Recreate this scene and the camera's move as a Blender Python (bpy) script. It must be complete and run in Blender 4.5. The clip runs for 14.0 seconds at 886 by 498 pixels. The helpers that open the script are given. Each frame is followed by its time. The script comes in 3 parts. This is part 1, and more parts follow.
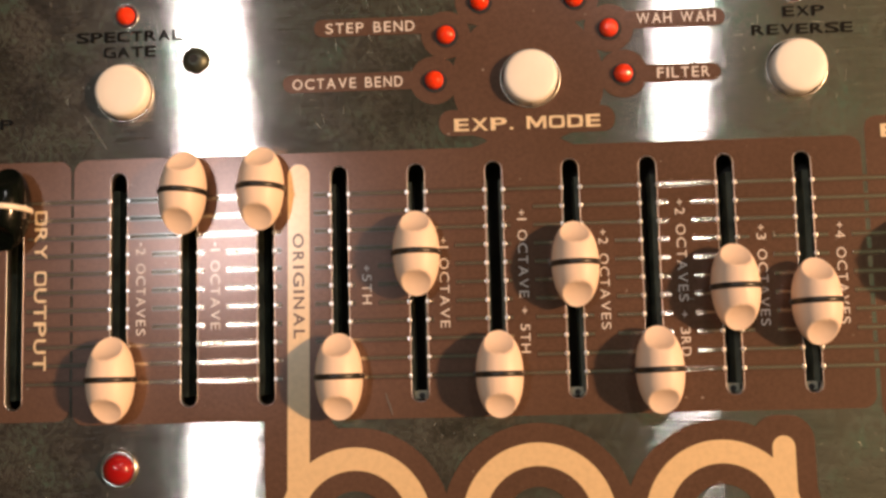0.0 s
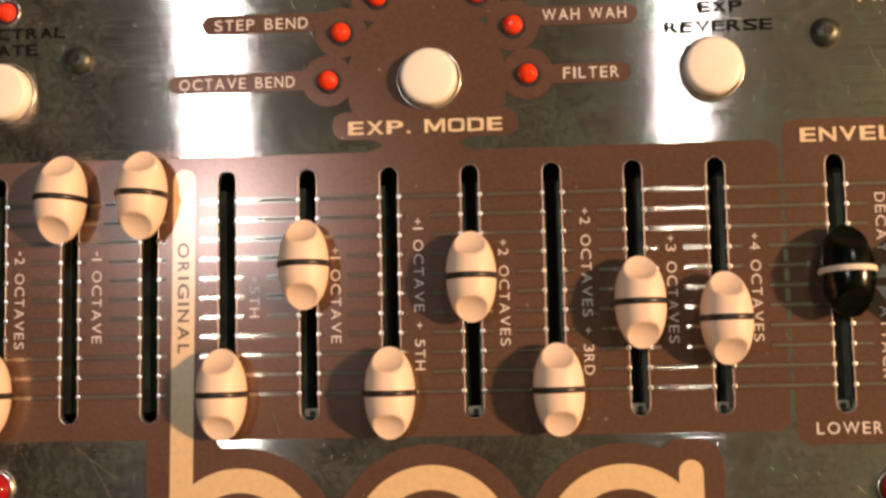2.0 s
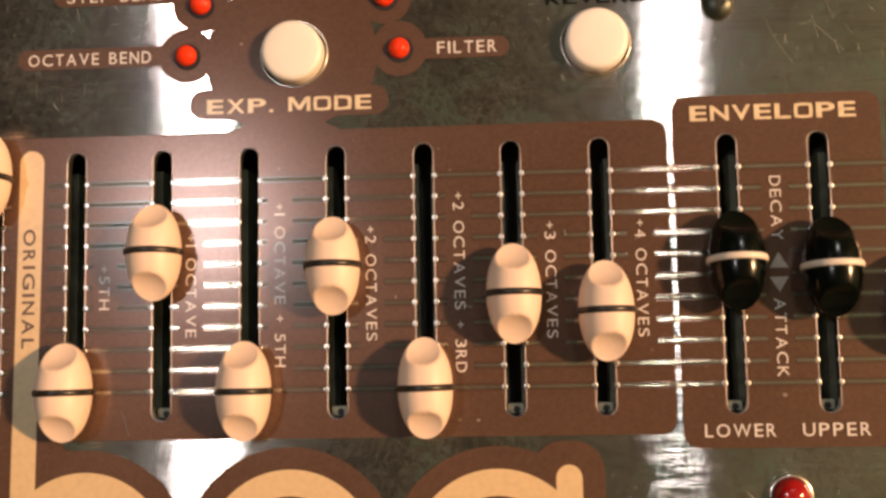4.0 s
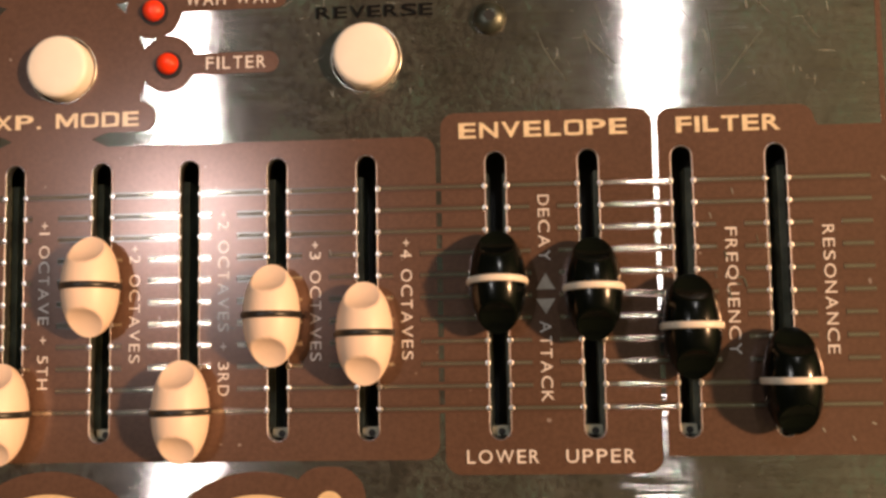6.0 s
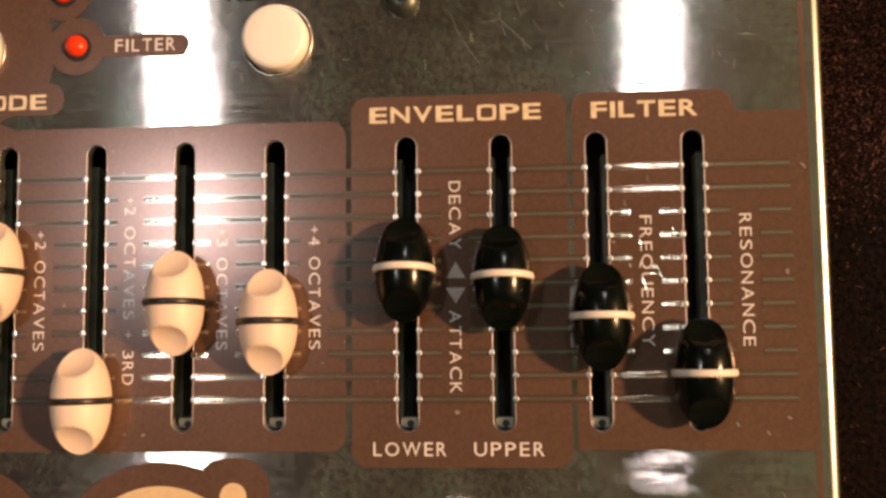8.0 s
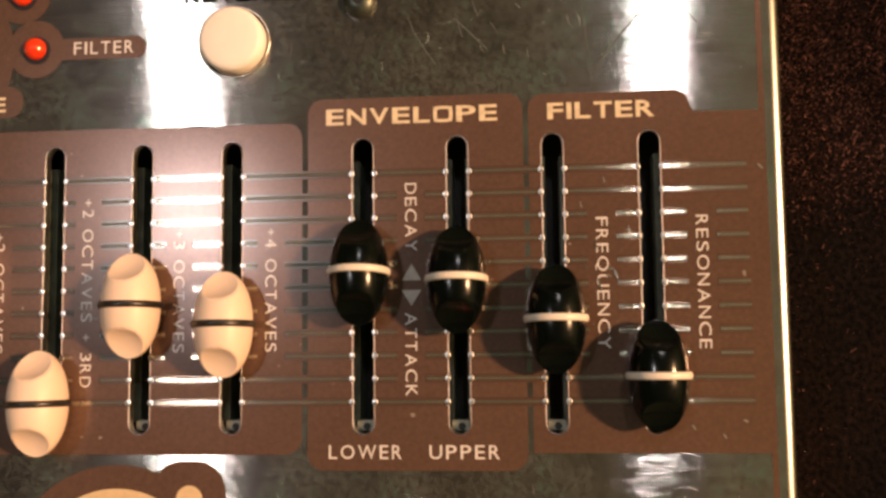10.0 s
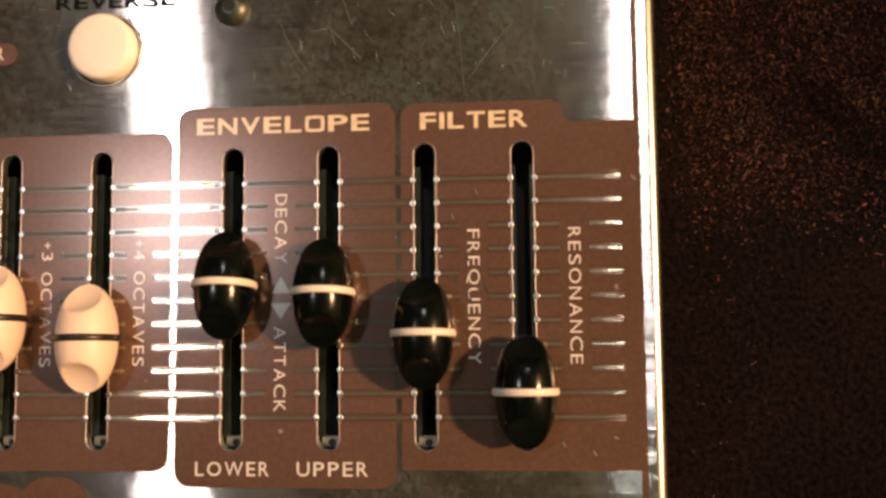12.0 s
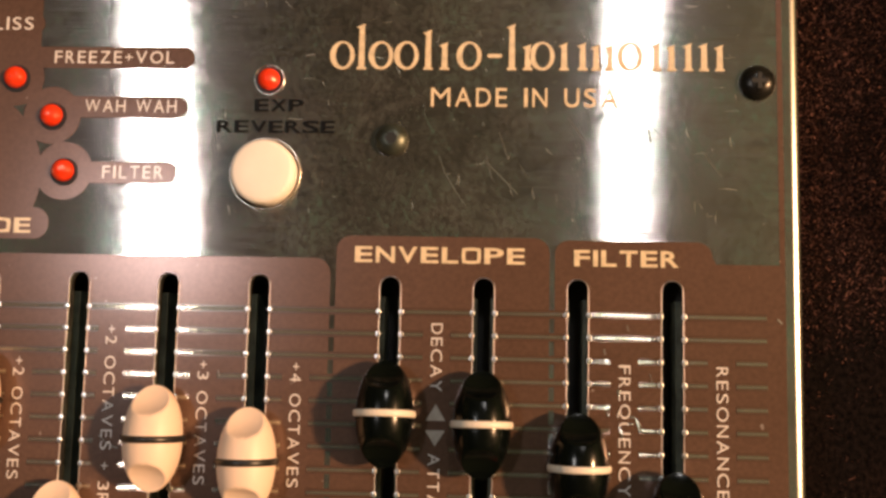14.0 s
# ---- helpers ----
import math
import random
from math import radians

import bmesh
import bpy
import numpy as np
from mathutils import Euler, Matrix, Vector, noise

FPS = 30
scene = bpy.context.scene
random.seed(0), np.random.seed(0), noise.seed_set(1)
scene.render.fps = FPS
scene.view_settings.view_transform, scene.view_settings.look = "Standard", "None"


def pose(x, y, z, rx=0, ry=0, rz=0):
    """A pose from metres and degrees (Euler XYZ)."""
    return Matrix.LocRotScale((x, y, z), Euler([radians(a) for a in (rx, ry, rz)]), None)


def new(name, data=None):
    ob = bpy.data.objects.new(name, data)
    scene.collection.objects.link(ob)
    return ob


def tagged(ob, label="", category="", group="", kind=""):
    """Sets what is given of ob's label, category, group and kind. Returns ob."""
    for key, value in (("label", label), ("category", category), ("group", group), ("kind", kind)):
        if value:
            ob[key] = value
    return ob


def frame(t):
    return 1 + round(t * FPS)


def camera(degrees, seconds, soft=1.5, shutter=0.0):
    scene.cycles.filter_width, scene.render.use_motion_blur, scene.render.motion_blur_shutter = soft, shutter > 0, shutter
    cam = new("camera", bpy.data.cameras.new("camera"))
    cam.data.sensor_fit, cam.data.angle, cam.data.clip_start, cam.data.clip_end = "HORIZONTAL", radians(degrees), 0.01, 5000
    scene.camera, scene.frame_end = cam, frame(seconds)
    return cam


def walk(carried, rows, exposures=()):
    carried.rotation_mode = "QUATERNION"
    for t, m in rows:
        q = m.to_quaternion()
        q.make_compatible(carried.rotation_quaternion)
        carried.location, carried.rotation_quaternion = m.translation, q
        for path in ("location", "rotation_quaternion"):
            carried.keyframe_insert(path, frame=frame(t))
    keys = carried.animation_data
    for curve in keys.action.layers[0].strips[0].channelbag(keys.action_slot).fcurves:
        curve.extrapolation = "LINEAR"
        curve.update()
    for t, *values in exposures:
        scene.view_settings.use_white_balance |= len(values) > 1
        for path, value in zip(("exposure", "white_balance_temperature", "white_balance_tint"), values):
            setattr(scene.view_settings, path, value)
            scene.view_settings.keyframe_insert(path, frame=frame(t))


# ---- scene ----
cam = camera(50.00, 14.0, 2.9)
# seconds, eye in metres, turn in degrees
ROWS = [
    (0, 0.02697, -0.03365, 0.22773, 5.126, 2.363, -1.474),
    (0.5, 0.03579, -0.03095, 0.22381, 4.593, 2.245, -1.568),
    (1, 0.04586, -0.03161, 0.22348, 4.594, 2.658, -1.494),
    (1.5, 0.05196, -0.03177, 0.22314, 4.576, 3.125, -1.417),
    (2, 0.04960, -0.02864, 0.21695, 4.282, 3.301, -1.215),
    (2.2, 0.05084, -0.02866, 0.21577, 4.326, 3.480, -0.933),
    (4.3, 0.07945, -0.03222, 0.20145, 4.906, 3.470, -1.084),
    (4.5, 0.08464, -0.03234, 0.20116, 4.956, 3.929, -0.932),
    (5, 0.09492, -0.03048, 0.20148, 5.103, 3.695, -1.124),
    (5.5, 0.10316, -0.02915, 0.19966, 4.985, 3.715, -1.155),
    (6, 0.11302, -0.02873, 0.19660, 4.797, 4.113, -1.005),
    (6.5, 0.12177, -0.02683, 0.19504, 4.653, 4.382, -1.010),
    (7, 0.12542, -0.02912, 0.19176, 4.812, 4.520, -0.731),
    (7.5, 0.12893, -0.02927, 0.19132, 4.542, 4.782, -0.638),
    (7.7, 0.12879, -0.03026, 0.19170, 4.738, 4.718, -0.622),
    (9.8, 0.13500, -0.03069, 0.18931, 4.799, 5.148, -0.512),
    (10, 0.13741, -0.03026, 0.19029, 4.802, 5.407, -0.636),
    (10.5, 0.14527, -0.02973, 0.18845, 4.889, 5.373, -0.588),
    (11, 0.15147, -0.02850, 0.18838, 5.157, 5.073, -0.693),
    (11.5, 0.15505, -0.02917, 0.18601, 5.306, 4.916, -0.607),
    (12, 0.15646, -0.02879, 0.18570, 5.007, 5.209, -0.561),
    (12.5, 0.15649, -0.02921, 0.18511, 5.058, 5.316, -0.480),
    (13, 0.15467, -0.02902, 0.18432, 5.037, 5.083, -0.422),
    (13.5, 0.14799, -0.02493, 0.18468, 4.988, 4.216, -0.182),
    (13.6, 0.14443, -0.01992, 0.18722, 4.449, 4.184, -0.055),
    (13.8, 0.13524, -0.01343, 0.19237, 4.808, 3.376, 0.666),
    (14, 0.12717, -0.01082, 0.19463, 5.912, 2.859, 1.174),
]
EXPOSURE = 0.0
walk(cam, [(t, pose(x, y, z, rx, ry, rz)) for t, x, y, z, rx, ry, rz in ROWS], [(0, EXPOSURE), (14, EXPOSURE)])

MM = 0.001
TOP = 0.043          # height of the steel face plate over the carpet

# ---- light ----
world = bpy.data.worlds.new("room_air")
scene.world = world
world.use_nodes = True
world.node_tree.nodes["Background"].inputs[0].default_value = (1.0, 0.9, 0.75, 1)
world.node_tree.nodes["Background"].inputs[1].default_value = 0.02


def area_lamp(name, m, wide, long, watts, colour):
    data = bpy.data.lights.new(name, "AREA")
    data.shape, data.size, data.size_y, data.energy, data.color = "RECTANGLE", wide, long, watts, colour
    ob = new(name, data)
    ob.matrix_world = m
    return ob


TUBES = ((-0.350, 0.14, TOP + 1.18, 0.092, 2.6), (0.304, 0.56, TOP + 0.98, 0.068, 1.65))
for x, y, z, wide, watts in TUBES:
    area_lamp("tube_light", pose(x, y, z), wide, 0.12, watts, (1.0, 0.95, 0.92))
bulb = bpy.data.lights.new("bulb_light", "POINT")
bulb.energy, bulb.color, bulb.shadow_soft_size = 402.0, (1.0, 0.56, 0.285), 0.078
BULB = (1.93, 0.09, 1.58)
new("bulb_light", bulb).location = BULB


# ---- materials ----
def material(name, base=(0.5, 0.5, 0.5), rough=0.5, metal=0.0, **more):
    m = bpy.data.materials.new(name)
    m.use_nodes = True
    p = m.node_tree.nodes["Principled BSDF"]
    p.inputs["Base Color"].default_value = (*base, 1)
    p.inputs["Roughness"].default_value = rough
    p.inputs["Metallic"].default_value = metal
    for key, value in more.items():
        p.inputs[key.replace("_", " ")].default_value = value
    return m


def node(m, kind, **values):
    n = m.node_tree.nodes.new(kind)
    for key, value in values.items():
        if key in n.inputs:
            n.inputs[key].default_value = value
    return n


def wire(m, a, b):
    m.node_tree.links.new(a, b)


def spread(m, scale, stretch=(1, 1, 1), detail=4.0, turn=0.0, distort=0.0):
    """A noise over object coordinates, stretched."""
    co = node(m, "ShaderNodeTexCoord")
    mp = node(m, "ShaderNodeMapping", Scale=tuple(1 / q for q in stretch), Rotation=(0, 0, turn))
    mp.vector_type = "TEXTURE"
    nz = node(m, "ShaderNodeTexNoise", Scale=scale, Detail=detail, Distortion=distort)
    wire(m, co.outputs["Object"], mp.inputs["Vector"])
    wire(m, mp.outputs[0], nz.inputs["Vector"])
    return nz.outputs["Fac"]


def ramp(m, fac, *stops):
    r = node(m, "ShaderNodeValToRGB")
    e = r.color_ramp.elements
    while len(e) < len(stops):
        e.new(0.5)
    for k, (at, c) in zip(e, stops):
        k.position = at
        k.color = (c, c, c, 1) if isinstance(c, (int, float)) else (*c, 1)
    wire(m, fac, r.inputs["Fac"])
    return r.outputs["Color"]


def relief(m, fac, strength, distance):
    b = node(m, "ShaderNodeBump", Strength=strength, Distance=distance)
    wire(m, fac, b.inputs["Height"])
    wire(m, b.outputs[0], m.node_tree.nodes["Principled BSDF"].inputs["Normal"])
    return b


def join(m, a, b, how="MULTIPLY", fac=1.0):
    x = node(m, "ShaderNodeMix")
    x.data_type, x.blend_type = "RGBA", how
    x.inputs[0].default_value = fac
    wire(m, a, x.inputs[6])
    wire(m, b, x.inputs[7])
    return x.outputs[2]


def into(m, out, key):
    wire(m, out, m.node_tree.nodes["Principled BSDF"].inputs[key])


def steel_material(name, base, rough, aniso, sway, dull, least=0.0, cool=(0.36, 0.86, 0.70), warm=(0.58, 0.84, 0.76)):
    m = material(name, base, rough, 1.0, Anisotropic=aniso, Coat_Weight=0.35, Coat_IOR=1.6, Coat_Roughness=0.24)
    tangent = node(m, "ShaderNodeCombineXYZ", Y=1.0)
    into(m, tangent.outputs[0], "Tangent")
    brush = spread(m, 1100, (0.02, 4.0, 1), 3)
    stain = spread(m, 70, (1, 1, 1), 9, 0.0, 1.4)
    mottle = spread(m, 1000, (1.15, 0.85, 1), 9, 0.12, 0.9)
    scratch = spread(m, 900, (0.22, 3.4, 1), 2, 1.25, 0.9)
    other = spread(m, 800, (0.22, 3.2, 1), 2, -1.1, 1.2)
    lines = join(m, ramp(m, scratch, (0.66, 0.0), (0.71, 1.0)), ramp(m, other, (0.66, 0.0), (0.71, 1.0)), "LIGHTEN")
    lines = join(m, lines, ramp(m, spread(m, 60, (1, 1, 1), 3), (0.42, 0.0), (0.6, 1.0)))
    specks = ramp(m, spread(m, 1500, (1, 1, 1), 1), (0.70, 0.0), (0.76, 1.0))
    film = join(m, ramp(m, stain, (0.36, 0.30), (0.66, 1.0)), ramp(m, mottle, (0.36, 0.22), (0.70, 1.0)))
    film = join(m, join(m, film, lines, "ADD", 0.6), specks, "ADD", 0.8)
    # worn film of dirt and hairline scratches: less mirror, more dull scatter
    into(m, ramp(m, film, (0.0, 1.0 - least), (1.0, 1.0 - dull)), "Metallic")
    # the film is greenish in places and browner in others
    cast = ramp(m, spread(m, 90, (1, 1, 1), 6, 0.0, 1.0), (0.38, cool), (0.62, warm))
    grime = node(m, "ShaderNodeMix")
    grime.data_type, grime.blend_type = "RGBA", "MIX"
    grime.inputs[6].default_value = (1, 1, 1, 1)
    wire(m, film, grime.inputs[0])
    wire(m, cast, grime.inputs[7])
    plate = node(m, "ShaderNodeRGB")
    plate.outputs[0].default_value = (*base, 1)
    tint = join(m, plate.outputs[0], grime.outputs[2])
    into(m, join(m, tint, ramp(m, brush, (0.3, 0.94), (0.7, 1.0))), "Base Color")
    into(m, join(m, ramp(m, film, (0.0, rough), (1.0, rough + 0.03)), ramp(m, brush, (0.3, 0.97), (0.7, 1.03))), "Roughness")
    # the brushing tips the surface to and fro across the grain
    fine = spread(m, 42000, (0.0015, 1.0, 1.0), 1)
    coarse = spread(m, 4200, (0.008, 1.0, 1.0), 2)
    both = node(m, "ShaderNodeMix")
    both.inputs[0].default_value = 0.014
    wire(m, fine, both.inputs[2])
    wire(m, coarse, both.inputs[3])
    tip = node(m, "ShaderNodeMath")
    tip.operation = "SUBTRACT"
    tip.inputs[1].default_value = 0.5
    wire(m, both.outputs[0], tip.inputs[0])
    amount = node(m, "ShaderNodeMath")
    amount.operation = "MULTIPLY"
    amount.inputs[1].default_value = sway
    wire(m, tip.outputs[0], amount.inputs[0])
    push = node(m, "ShaderNodeCombineXYZ")
    wire(m, amount.outputs[0], push.inputs["Y"])
    geo = node(m, "ShaderNodeNewGeometry")
    add = node(m, "ShaderNodeVectorMath")
    add.operation = "ADD"
    wire(m, geo.outputs["Normal"], add.inputs[0])
    wire(m, push.outputs[0], add.inputs[1])
    unit = node(m, "ShaderNodeVectorMath")
    unit.operation = "NORMALIZE"
    wire(m, add.outputs[0], unit.inputs[0])
    into(m, unit.outputs[0], "Normal")
    into(m, unit.outputs[0], "Coat Normal")
    return m


STEEL = steel_material("brushed_steel", (0.79, 0.64, 0.645), 0.07, 0.6, 1.8, 0.15)
BARE = steel_material("bare_line_steel", (0.60, 0.56, 0.48), 0.075, 0.6, 1.8, 0.27, 0.10, (0.66, 0.80, 0.66), (0.80, 0.80, 0.70))
LIP = material("painted_slot_lip", (0.44, 0.42, 0.46), 0.34, 0.95)
BEAD = material("worn_slot_lip", (0.84, 0.84, 0.87), 0.30, 1.0)
EDGE = material("edge_steel", (0.72, 0.69, 0.65), 0.27, 1.0)


def paint(name, least, most, level=1.0):
    """Glossy brown screen paint: a fine grain, faint clouds and pale specks."""
    m = material(name, (0.1, 0.05, 0.03), 0.3, Specular_IOR_Level=level, Specular_Tint=(1.0, 0.72, 0.68, 1))
    grain = spread(m, 1400, (1, 1, 1), 3)
    cloud = spread(m, 30, (1, 1, 1), 5)
    specks = ramp(m, spread(m, 610, (1, 1, 1), 1), (0.785, 0.0), (0.81, 1.0))
    tone = join(m, ramp(m, cloud, (0.3, (0.092, 0.0535, 0.0375)), (0.7, (0.109, 0.0635, 0.045))), ramp(m, grain, (0.3, 0.86), (0.7, 1.08)))
    into(m, join(m, tone, specks, "ADD", 0.14), "Base Color")
    into(m, ramp(m, cloud, (0.3, least), (0.7, most)), "Roughness")
    relief(m, grain, 0.12, 0.00003)
    return m


PAINT = paint("brown_paint", 0.20, 0.245, 0.9)
# steel-like gloss put into brown strips to imitate glare blooming off the bare lines
BLOOM_RIM = steel_material("bloom_rim_paint", (0.125, 0.070, 0.048), 0.09, 0.6, 1.8, 0.70, 0.62, (1, 1, 1), (1, 1, 1))
BLOOM_CORE = steel_material("bloom_core_paint", (0.215, 0.126, 0.092), 0.08, 0.6, 1.8, 0.42, 0.34, (1, 1, 1), (1, 1, 1))
for m in (BLOOM_RIM, BLOOM_CORE):
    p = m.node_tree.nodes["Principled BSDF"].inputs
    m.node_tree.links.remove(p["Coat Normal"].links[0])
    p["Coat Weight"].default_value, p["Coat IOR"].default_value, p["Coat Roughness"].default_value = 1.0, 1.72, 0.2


def ink(name, base, rough=0.5, wear=0.75, coat=1.0):
    m = material(name, base, rough, Coat_Weight=coat, Coat_IOR=1.75, Coat_Roughness=0.22)
    w = spread(m, 900, (1, 1, 1), 5)
    into(m, ramp(m, w, (0.3, tuple(c * wear for c in base)), (0.6, base)), "Base Color")
    return m


CREAM = ink("cream_ink", (0.74, 0.55, 0.32), 0.45, 0.9)
PALE = ink("pale_ink", (0.80, 0.74, 0.72), 0.5, 0.85)
GOLD = ink("cream_letter_ink", (0.82, 0.66, 0.44), 0.5)
DARK = ink("black_ink", (0.004, 0.004, 0.004), 0.5, 0.75, 0.05)
DARK.node_tree.nodes["Principled BSDF"].inputs["Specular IOR Level"].default_value = 0.08
GREYINK = ink("grey_ink", (0.42, 0.38, 0.34), 0.5)


def plastic(name, base, rough, dirt=0.92, coat=0.0):
    m = material(name, base, rough, Coat_Weight=coat)
    w = spread(m, 260, (1, 1, 1), 5)
    into(m, ramp(m, w, (0.3, tuple(c * dirt for c in base)), (0.65, base)), "Base Color")
    into(m, ramp(m, spread(m, 700, (1, 1, 1), 3), (0.3, max(rough - 0.05, 0.03)), (0.7, rough + 0.07)), "Roughness")
    relief(m, spread(m, 2500, (1, 1, 1), 2), 0.06, 0.00002)
    return m


IVORY = plastic("ivory_plastic", (0.88, 0.69, 0.565), 0.46, 0.95)
CAPWHITE = plastic("white_button_plastic", (0.92, 0.87, 0.82), 0.42, 0.96)
BLACK = plastic("black_gloss_plastic", (0.0022, 0.0034, 0.0030), 0.18, 0.8)
BLACK.node_tree.nodes["Principled BSDF"].inputs["Specular IOR Level"].default_value = 0.28
BANDWHITE = plastic("white_line_plastic", (0.85, 0.76, 0.66), 0.4)
BANDBLACK = plastic("black_line_rubber", (0.018, 0.017, 0.016), 0.35, 0.8)
RAIL = plastic("dull_rail", (0.135, 0.16, 0.125), 0.45, 0.3)
CLIP = plastic("pale_track_clip", (0.36, 0.38, 0.31), 0.4, 0.5)
PITCH = material("slot_black", (0.007, 0.007, 0.0065), 0.6)
LEDRED = material("red_led_plastic", (0.90, 0.052, 0.010), 0.08, Coat_Weight=0.8, Subsurface_Weight=0.45, Subsurface_Scale=0.0016, Subsurface_Radius=(1.0, 0.16, 0.06))
LENSRED = material("dark_red_lens", (0.32, 0.008, 0.010), 0.08, Coat_Weight=0.5)
SCREWBLACK = plastic("black_screw_steel", (0.03, 0.028, 0.026), 0.28, 0.7)
SCREWBLACK.node_tree.nodes["Principled BSDF"].inputs["Metallic"].default_value = 0.7
SCREWGREY = plastic("oiled_screw_steel", (0.115, 0.13, 0.11), 0.42, 0.5)
SCREWGREY.node_tree.nodes["Principled BSDF"].inputs["Metallic"].default_value = 0.85

CARPET = material("dark_brown_carpet", (0.02, 0.012, 0.009), 0.95, Specular_IOR_Level=0.05)
pile = spread(CARPET, 900, (1, 1, 1), 6)
blotch = spread(CARPET, 28, (1, 1, 1), 4, 0.0, 0.8)
into(CARPET, join(CARPET, ramp(CARPET, pile, (0.35, 0.25), (0.7, 1.3)), ramp(CARPET, blotch, (0.35, (0.0045, 0.0040, 0.0043)), (0.68, (0.010, 0.0060, 0.0055)))), "Base Color")
relief(CARPET, pile, 0.8, 0.0015)
FIBRE = material("carpet_fibre", (0.05, 0.02, 0.012), 0.9, Specular_IOR_Level=0.06)
shade = node(FIBRE, "ShaderNodeNewGeometry")
patches = ramp(FIBRE, spread(FIBRE, 18, (1, 1, 1), 4, 0.0, 0.8), (0.42, 0.05), (0.62, 1.1))
into(FIBRE, join(FIBRE, patches, ramp(FIBRE, shade.outputs["Random Per Island"], (0.0, (0.009, 0.007, 0.0075)), (0.45, (0.036, 0.021, 0.020)), (0.8, (0.115, 0.054, 0.047)), (1.0, (0.30, 0.145, 0.118)))), "Base Color")
# unseen room: green walls add fill to shadows, dark ceiling keeps mirrored steel dark
WALL = material("wall_paint", (0.12, 0.18, 0.11), 0.8)
into(WALL, ramp(WALL, spread(WALL, 3, (1, 1, 1), 6), (0.3, (0.105, 0.165, 0.098)), (0.7, (0.135, 0.205, 0.125))), "Base Color")
CEILING = material("dark_ceiling_paint", (0.05, 0.056, 0.04), 0.8)
into(CEILING, ramp(CEILING, spread(CEILING, 3, (1, 1, 1), 6), (0.3, (0.031, 0.058, 0.052)), (0.7, (0.043, 0.080, 0.072))), "Base Color")
HOUSING = plastic("lamp_housing_paint", (0.5, 0.48, 0.44), 0.5)


# ---- mesh helpers ----
def mesh_of(name, bm, mat, smooth=False):
    bm.normal_update()
    me = bpy.data.meshes.new(name)
    bm.to_mesh(me)
    bm.free()
    me.materials.append(mat)
    if smooth:
        for f in me.polygons:
            f.use_smooth = True
    return me


def part(name, bm, mat, parent=None, label="", m=None, smooth=False):
    me = bm if isinstance(bm, bpy.types.Mesh) else mesh_of(name, bm, mat, smooth)
    ob = new(name, me)
    if m is not None:
        ob.matrix_basis = m
    if parent is not None:
        ob.parent = parent
    return tagged(ob, label)


def box(bm, x0, x1, y0, y1, z0, z1, bevel=0.0):
    v = [bm.verts.new((x, y, z)) for z in (z0, z1) for x, y in ((x0, y0), (x1, y0), (x1, y1), (x0, y1))]
    fs = [bm.faces.new([v[i] for i in q]) for q in ((3, 2, 1, 0), (4, 5, 6, 7), (0, 1, 5, 4), (1, 2, 6, 5), (2, 3, 7, 6), (3, 0, 4, 7))]
    if bevel:
        bmesh.ops.bevel(bm, geom=list({e for f in fs for e in f.edges}), offset=bevel, segments=2, affect="EDGES")
    return bm


def circle(x, y, r, n=40):
    return [(x + r * math.cos(2 * math.pi * k / n), y + r * math.sin(2 * math.pi * k / n)) for k in range(n)]


def arc(x, y, r, a0, a1, n=10):
    return [(x + r * math.cos(radians(a0 + (a1 - a0) * k / n)), y + r * math.sin(radians(a0 + (a1 - a0) * k / n))) for k in range(n + 1)]


def capsule(xa, ya, xb, yb, r, n=12):
    """The outline of a slot between two centres."""
    a = math.degrees(math.atan2(yb - ya, xb - xa))
    return arc(xb, yb, r, a - 90, a + 90, n) + arc(xa, ya, r, a + 90, a + 270, n)


def rounded(x0, x1, y0, y1, r):
    """The outline of a rectangle; r: radii at right top, left top, left bottom, right bottom."""
    out = []
    for (x, y, sx, sy, a), q in zip(((x1, y1, -1, -1, 0), (x0, y1, 1, -1, 90), (x0, y0, 1, 1, 180), (x1, y0, -1, 1, 270)), r):
        out += arc(x + sx * q, y + sy * q, q, a, a + 90, 8) if q else [(x, y)]
    return out


def lathe(bm, profile, n=36, x=0.0, y=0.0):
    """A body of revolution about z from rows of radius and height, in metres."""
    rings = []
    for r, z in profile:
        rings.append([bm.verts.new((x, y, z))] if r < 1e-7 else [bm.verts.new((x + r * math.cos(2 * math.pi * k / n), y + r * math.sin(2 * math.pi * k / n), z)) for k in range(n)])
    for a, b in zip(rings, rings[1:]):
        for k in range(n):
            q = [a[k % len(a)], a[(k + 1) % len(a)], b[(k + 1) % len(b)], b[k % len(b)]]
            q = list(dict.fromkeys(q))
            if len(q) > 2:
                bm.faces.new(q)
    bmesh.ops.recalc_face_normals(bm, faces=bm.faces)
    return bm


